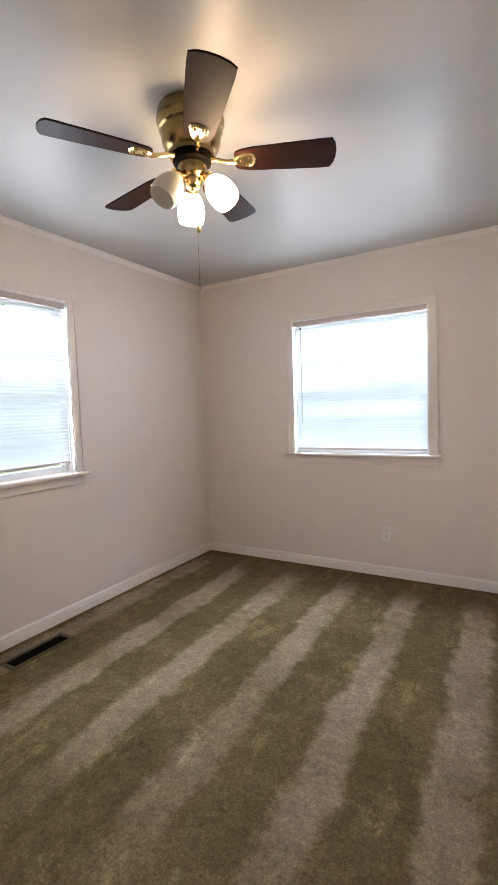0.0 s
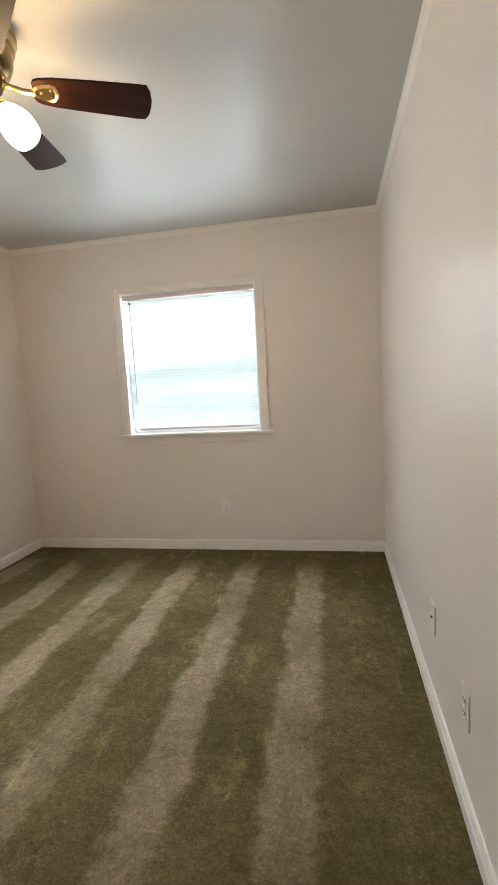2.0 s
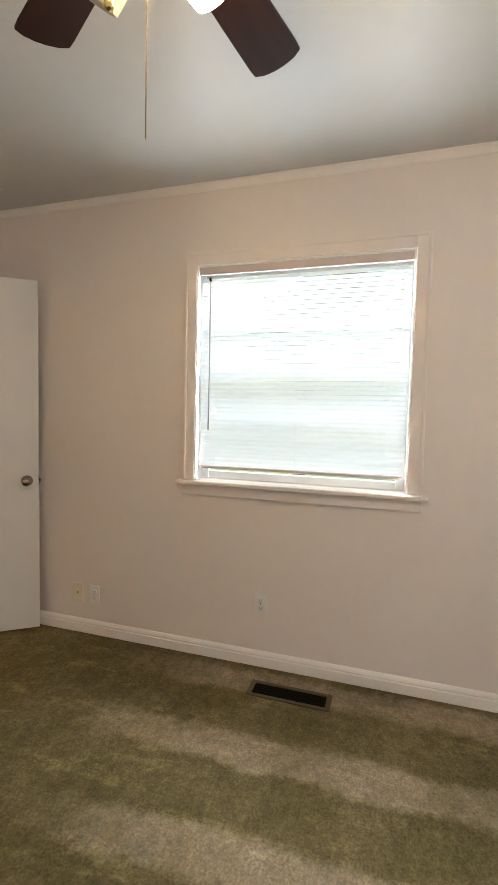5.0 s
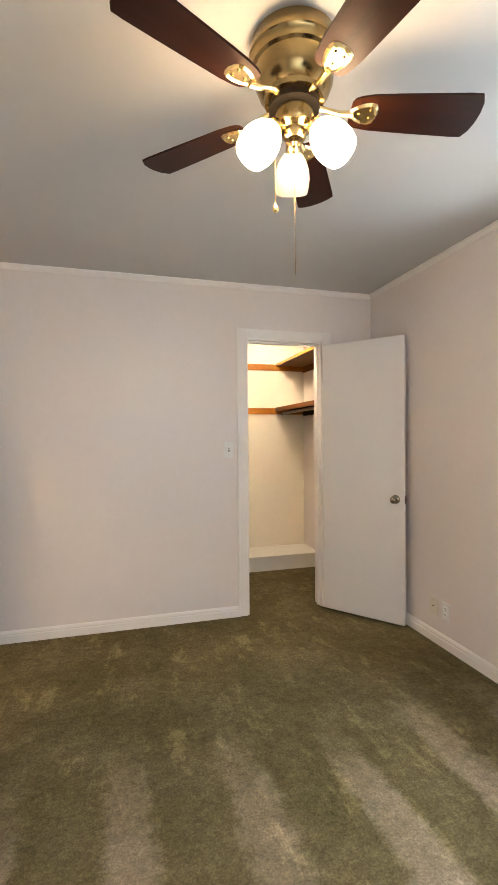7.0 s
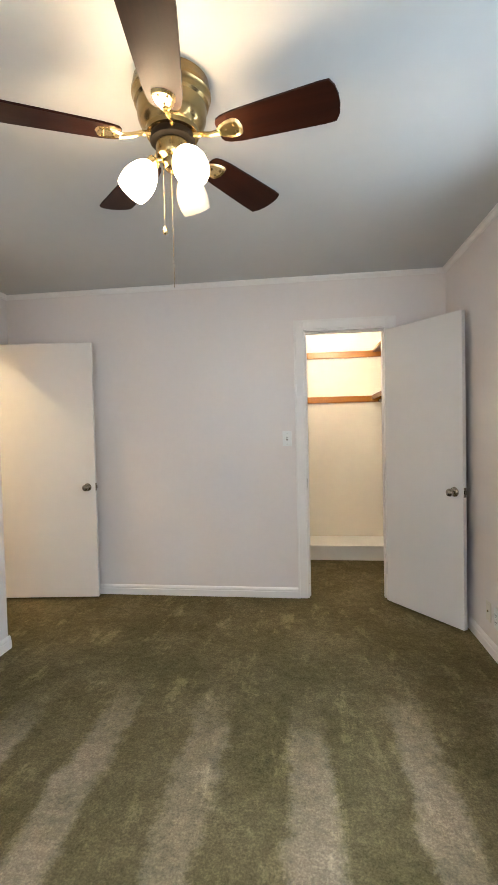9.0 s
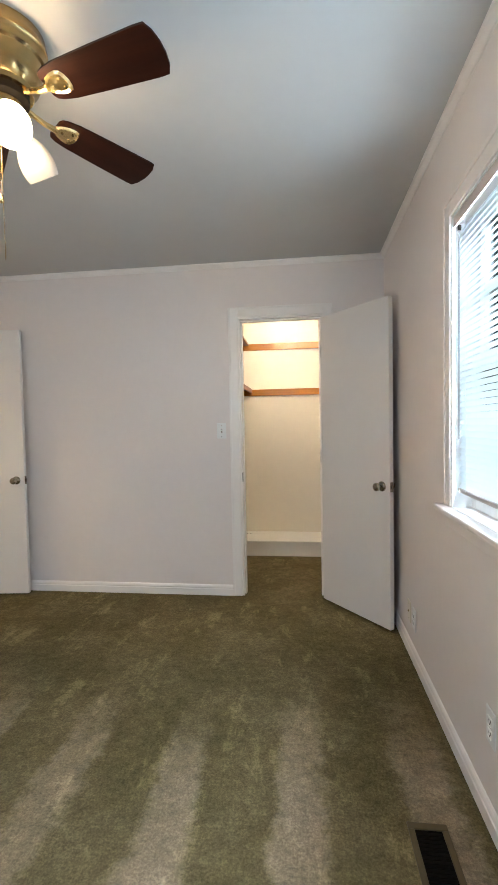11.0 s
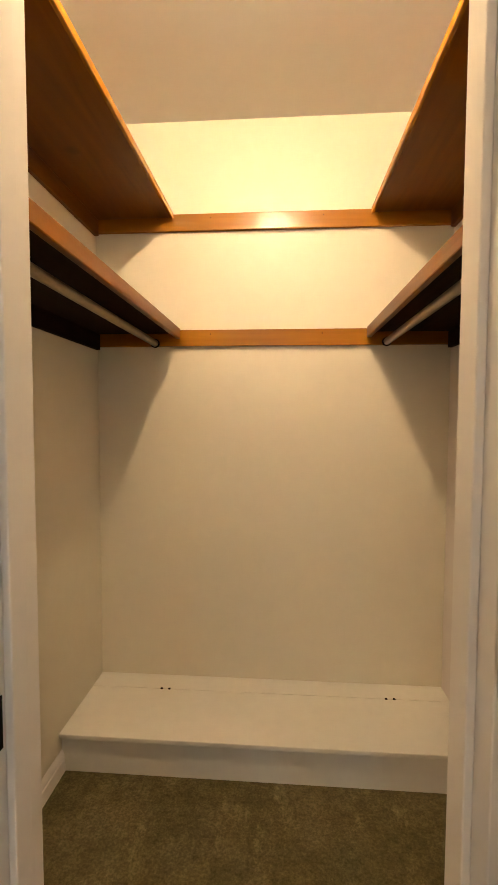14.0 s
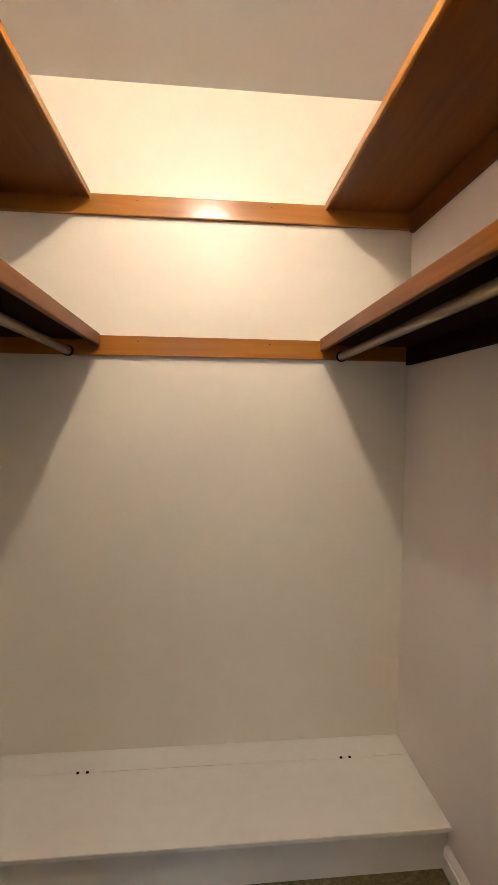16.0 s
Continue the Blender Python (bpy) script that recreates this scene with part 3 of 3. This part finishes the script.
    # three bell shades
    for k, ang in enumerate((12, 132, 252)):
        m = Matrix.Rotation(radians(ang), 4, "Z")
        lean = Matrix.Translation((0.062, 0, -0.254)) @ Matrix.Rotation(radians(-38), 4, "Y")
        bm = B()
        tube(bm, [(0.030, 0, -0.246), (0.048, 0, -0.250), (0.060, 0, -0.258), (0.066, 0, -0.270)], 0.009, 10)
        lathe(bm, [(0.0, 0.004), (0.020, 0.004), (0.0225, 0.0), (0.0235, -0.022), (0.021, -0.026), (0.0, -0.026)], 24, lean)
        arm = part("lamp_arm", bm, GOLD, f, "brass lamp arm and socket", 40)
        arm.matrix_local = m
        bm = B()
        prof = [(0.024, -0.018), (0.032, -0.026), (0.044, -0.045), (0.052, -0.068), (0.055, -0.090), (0.0535, -0.112), (0.049, -0.132)]
        lathe(bm, prof + [(r - 0.003, z + 0.0005) for r, z in prof[::-1]], 32, lean)
        sh = part("shade", bm, SHADE_OFF if ang == 252 else SHADE_ON, f, "dim frosted glass bell shade" if ang == 252 else "lit frosted glass bell shade", 50)
        sh.matrix_local = m
        if ang != 252:
            bm = B()
            lathe(bm, [(0.0, -0.108), (0.016, -0.104), (0.026, -0.090), (0.028, -0.074), (0.022, -0.056), (0.013, -0.040), (0.013, -0.026)], 20, lean)
            bu = part("bulb", bm, SHADE_ON, sh, "", 60)
            bu.matrix_parent_inverse = Matrix.Identity(4)
    # pull chains
    def chain(x, y, z0, z1, fob):
        bm = B()
        z = z0
        me = bm
        while z > z1:
            bmesh.ops.create_icosphere(me, subdivisions=1, radius=0.0017, matrix=Matrix.Translation((x, y, z)))
            z -= 0.0042
        tube(me, [(x, y, z0), (x, y, z1)], 0.0006, 5)
        c = part("pull_chain", me, BRASS, f, "thin beaded brass pull chain")
        if fob:
            bm = B()
            lathe(bm, [(0.0005, 0.010), (0.003, 0.009), (0.006, 0.002), (0.009, -0.006), (0.010, -0.013), (0.007, -0.019), (0.0005, -0.021)], 16, Matrix.Translation((x, y, z1 - 0.008)))
            part("fob", bm, GOLD, c, "small brass teardrop fob", 60)
    chain(0.046, -0.038, -0.235, -0.446, True)
    chain(0.004, 0.012, -0.290, -0.672, False)


ceiling_fan()


# ---- outlets, switch, vent ----
def outlet(m, material, label, kind="outlet"):
    """A cover plate; local y points into the room."""
    o = thing("light_switch" if kind == "switch" else "wall_outlet", label, kind, m, "" if kind == "switch" else "wall plates")
    bm = B()
    box(bm, -0.035, 0.035, 0.0005, 0.006, -0.0575, 0.0575, 0.003)
    part("cover_plate", bm, material, o)
    if kind == "switch":
        bm = B()
        box(bm, -0.006, 0.006, 0.0055, 0.0075, -0.013, 0.013, 0.001)
        part("switch_slot", bm, NICKEL, o)
        bm = B()
        box(bm, -0.0042, 0.0042, 0.007, 0.017, -0.002, 0.009, 0.0015)
        part("toggle", bm, WHITE_P, o)
    elif kind == "jack":
        bm = B()
        lathe(bm, [(0.0003, 0.012), (0.0035, 0.012), (0.005, 0.010), (0.005, 0.005)], 14, Matrix.Rotation(radians(-90), 4, "X"))
        part("coax_jack", bm, BRASS, o, "", 40)
    else:
        for z in (0.0195, -0.0195):
            bm = B()
            box(bm, -0.0165, 0.0165, 0.0055, 0.0075, z - 0.014, z + 0.014, 0.004)
            soc = part("socket", bm, material, o)
            bm = B()
            box(bm, -0.0075, -0.0050, 0.0072, 0.0079, z - 0.002, z + 0.0075)
            box(bm, 0.0050, 0.0075, 0.0072, 0.0079, z - 0.002, z + 0.006)
            box(bm, -0.0025, 0.0025, 0.0072, 0.0079, z - 0.0105, z - 0.006)
            part("slots", bm, BLACK, soc)
    zs = (0.042, -0.042) if kind == "switch" else (0.0,) if kind == "outlet" else (0.042, -0.042)
    for z in zs:
        bm = B()
        lathe(bm, [(0.0003, 0.0075), (0.002, 0.0072), (0.003, 0.0055)], 10, Matrix.Translation((0, 0, z)) @ Matrix.Rotation(radians(-90), 4, "X"))
        part("screw", bm, NICKEL, o)
    return o


outlet(pose(0, 1.893, 0.328, 0, 0, -90), WHITE_P, "white duplex outlet on the wall under the window")
outlet(pose(0, 0.768, 0.235, 0, 0, -90), IVORY, "yellowed ivory cable jack plate above the baseboard", "jack")
outlet(pose(0, 0.882, 0.232, 0, 0, -90), WHITE_P, "white duplex outlet beside a cable jack")
outlet(pose(1.682, NY, 0.338, 0, 0, 180), WHITE_P, "white duplex outlet on the wall under the window")
outlet(pose(EX, 1.93, 0.335, 0, 0, 90), WHITE_P, "white duplex outlet on the plain wall")
outlet(pose(EX, 2.37, 0.375, 0, 0, 90), WHITE_P, "white cable jack plate on the plain wall", "jack")
outlet(pose(1.187, 0, 1.247), WHITE_P, "white toggle light switch beside the closet door", "switch")


def floor_vent():
    v = thing("floor_vent", "dark brown metal floor register set in the carpet", "vent", pose(0.202, 2.095, 0))
    hx, hy = 0.062, 0.196
    bm = B()
    for a, b, c, d in ((-hx, hx, -hy, -hy + 0.024), (-hx, hx, hy - 0.024, hy), (-hx, -hx + 0.020, -hy + 0.0245, hy - 0.0245), (hx - 0.020, hx, -hy + 0.0245, hy - 0.0245)):
        box(bm, a, b, c, d, 0.0005, 0.007, 0.0025)
    part("frame", bm, VENT, v)
    # No hole below: a flat black sheet paints the dark inside of the register.
    bm = B()
    box(bm, -hx + 0.019, hx - 0.019, -hy + 0.022, hy - 0.022, 0.0004, 0.0014)
    part("duct_shade", bm, BLACK, v)
    bm = B()
    box(bm, -0.040, 0.040, -0.0011, 0.0011, 0.0016, 0.0056)
    me = mesh_of("louvre", bm, BLACK)
    n = 26
    for i in range(n):
        s = new("louvre", me)
        s.parent = v
        s.location = (0, -hy + 0.030 + i * (2 * hy - 0.060) / (n - 1), 0)


floor_vent()


# ---- closet ----
def shelf(name, x0, x1, ztop, thick, label, lip):
    """A board along y from the back wall to the closet's front; lip: height of a front strip on the open edge."""
    s = thing(name, label, "shelf", None, "closet shelves")
    y0, y1 = CY + 0.0205, -0.16
    bm = B()
    box(bm, x0, x1, y0, y1, ztop - thick, ztop, 0.002)
    # Lower boards get the pine with the shade beneath them in its colour.
    part("board", bm, PINE_SHADED if lip > 0.03 else PINE, s)
    edge = x0 if x0 > 0.7 else x1
    sg = -1 if x0 > 0.7 else 1
    bm = B()
    a, b = sorted((edge + sg * 0.0003, edge + sg * (0.012 if lip < 0.03 else 0.019)))
    box(bm, a, b, y0, y1, ztop - lip, ztop + 0.003, 0.0035)
    part("edge_strip", bm, PINE if lip > 0.03 else PINE_EDGE_LIT, s, "rounded pine edge strip")
    wallx = x1 if x0 > 0.7 else x0
    a, b = sorted((wallx - (0.0003 if wallx > 0.7 else -0.0003), wallx + sg * 0.019))
    bm = B()
    box(bm, a, b, y0, y1, ztop - thick - 0.066, ztop - thick - 0.0005, 0.002)
    part("cleat", bm, PINE_SHADED if lip > 0.03 else PINE, s)
    return s


shelf("upper_shelf", 1.147, CX1, 2.128, 0.018, "varnished pine closet shelf fixed high on cleats", 0.022)
shelf("upper_shelf", 0.0, 0.318, 2.128, 0.018, "varnished pine closet shelf fixed high on cleats", 0.022)
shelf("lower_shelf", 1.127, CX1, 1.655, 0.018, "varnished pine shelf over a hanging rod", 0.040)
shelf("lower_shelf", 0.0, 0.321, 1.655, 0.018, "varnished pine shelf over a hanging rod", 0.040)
for z in (2.125, 1.652):
    bm = B()
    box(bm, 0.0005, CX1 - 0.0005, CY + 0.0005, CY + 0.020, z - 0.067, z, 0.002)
    c = tagged(part("wall_cleat", bm, PINE_X), "lit varnished pine cleat board across the closet's back wall", "cleat", "closet cleats")
    bm = B()
    for x in (0.52, 0.98, 0.30, 1.2):
        lathe(bm, [(0.0002, 0.0212), (0.0022, 0.0206), (0.0022, 0.0195)], 8, Matrix.Translation((x, CY, z - 0.018)) @ Matrix.Rotation(radians(-90), 4, "X"))
    part("nail", bm, BLACK, c)
for x in (1.215, 0.260):
    r = thing("hanging_rod", "worn round closet rod under the shelf", "rod", None, "closet rods")
    bm = B()
    tube(bm, [(x, CY + 0.022, 1.597), (x, -0.8, 1.598), (x, -0.123, 1.601)], 0.014, 16)
    part("pole", bm, ROD, r, "", 40)
    bm = B()
    lathe(bm, [(0.0005, 0.0), (0.019, 0.0), (0.019, 0.006), (0.016, 0.008), (0.0145, 0.008)], 20, Matrix.Translation((x, CY + 0.0205, 1.597)) @ Matrix.Rotation(radians(-90), 4, "X"))
    part("rod_socket", bm, BLACK, r, "", 40)


def bench():
    b = thing("closet_bench", "low cream painted bench box with hinged lid", "bench")
    yf = -1.040
    bm = B()
    box(bm, 0.0015, CX1 - 0.0015, yf - 0.012, yf + 0.008, 0.0005, 0.136, 0.002)
    part("front_board", bm, BENCH, b)
    bm = B()
    box(bm, 0.0015, CX1 - 0.0015, CY + 0.001, CY + 0.104, 0.1365, 0.1530, 0.0015)
    part("back_board", bm, BENCH, b)
    bm = B()
    box(bm, 0.0015, CX1 - 0.0015, CY + 0.1055, yf + 0.030, 0.1365, 0.1532, 0.003)
    lid = part("lid", bm, BENCH, b)
    for x in (1.163, 0.241):
        bm = B()
        for dx in (-0.020, 0.012):
            lathe(bm, [(0.0003, 0.0030), (0.0045, 0.0026), (0.0060, 0.0)], 10, Matrix.Translation((x + dx, CY + 0.105, 0.1531)))
        part("hinge_screw", bm, BLACK, lid, "dark hinge screw heads")
        bm = B()
        box(bm, x - 0.030, x + 0.026, CY + 0.088, CY + 0.1045, 0.1530, 0.1538, 0.0002)
        part("hinge_leaf", bm, BENCH, lid)


bench()


def closet_lamp():
    c = thing("closet_light", "bare bulb in a white porcelain ceiling holder", "ceiling light", pose(0.737, -0.30, CH))
    bm = B()
    lathe(bm, [(0.0, -0.0005), (0.055, -0.0005), (0.057, -0.008), (0.048, -0.018), (0.030, -0.026), (0.024, -0.034), (0.0, -0.034)], 28)
    part("lampholder", bm, PORCELAIN, c, "", 40)
    bm = B()
    lathe(bm, [(0.012, -0.0335), (0.013, -0.040), (0.019, -0.050), (0.022, -0.062), (0.020, -0.073), (0.012, -0.081), (0.0005, -0.084)], 20)
    part("bulb", bm, BULB, c, "lit warm light bulb", 60)


closet_lamp()


def hall_lamp():
    c = thing("hall_light", "small warm ceiling light in the hallway", "ceiling light", pose(4.15, 0.95, H))
    bm = B()
    lathe(bm, [(0.0, -0.0005), (0.085, -0.0005), (0.088, -0.010), (0.080, -0.018), (0.0, -0.018)], 28)
    part("base", bm, PORCELAIN, c, "", 40)
    bm = B()
    lathe(bm, [(0.075, -0.0175), (0.085, -0.035), (0.080, -0.060), (0.055, -0.085), (0.0005, -0.095)], 28)
    part("globe", bm, HALL, c, "lit frosted glass globe", 60)


hall_lamp()

# ---- outdoors ----
bm = B()
box(bm, -400, 400, -400, 400, -0.62, -0.60)
setting("ground", bm, GRASS, "green lawn outside the house", "lawn")


def tree(x, y, height, seed):
    rng = random.Random(seed)
    t = thing("tree", "leafy green tree standing on the lawn outside", "tree", pose(x, y, -0.60), "garden trees")
    bm = B()
    tube(bm, [(0, 0, -0.05), (0.05, 0.03, height * 0.25), (0.0, 0.1, height * 0.5), (0.1, 0.05, height * 0.85)], [0.20, 0.15, 0.11, 0.03], 10)
    tips = []
    for i in range(11):
        a, z = rng.uniform(0, 6.28), rng.uniform(0.22, 0.8) * height
        r = rng.uniform(0.8, 1.9)
        tip = (r * math.cos(a), r * math.sin(a), z + rng.uniform(0.3, 0.9))
        tube(bm, [(0.03, 0.04, z), (tip[0] * 0.5, tip[1] * 0.5, z + 0.3), tip], [0.05, 0.035, 0.01], 6)
        tips.append(tip)
    part("trunk", bm, BARK, t, "", 60)
    verts, faces = [], []
    for i in range(2600):
        c = rng.choice(tips)
        p = Vector((c[0] + rng.gauss(0, 0.42), c[1] + rng.gauss(0, 0.42), c[2] + rng.gauss(0, 0.36)))
        u = Vector((rng.gauss(0, 1), rng.gauss(0, 1), rng.gauss(0, 1))).normalized()
        w = u.orthogonal().normalized()
        s = rng.uniform(0.05, 0.10)
        k = len(verts)
        verts += [p - u * s, p + w * s * 0.5, p + u * s, p - w * s * 0.5]
        faces.append((k, k + 1, k + 2, k + 3))
    me = bpy.data.meshes.new("crown")
    me.from_pydata(verts, [], faces)
    me.materials.append(LEAF)
    c = new("crown", me)
    c.parent = t


for x, y, hgt, sd in ((-6.5, 3.1, 5.2, 3), (-8.5, 6.4, 6.0, 5), (-9.5, 0.2, 6.2, 8)):
    tree(x, y, hgt, sd)
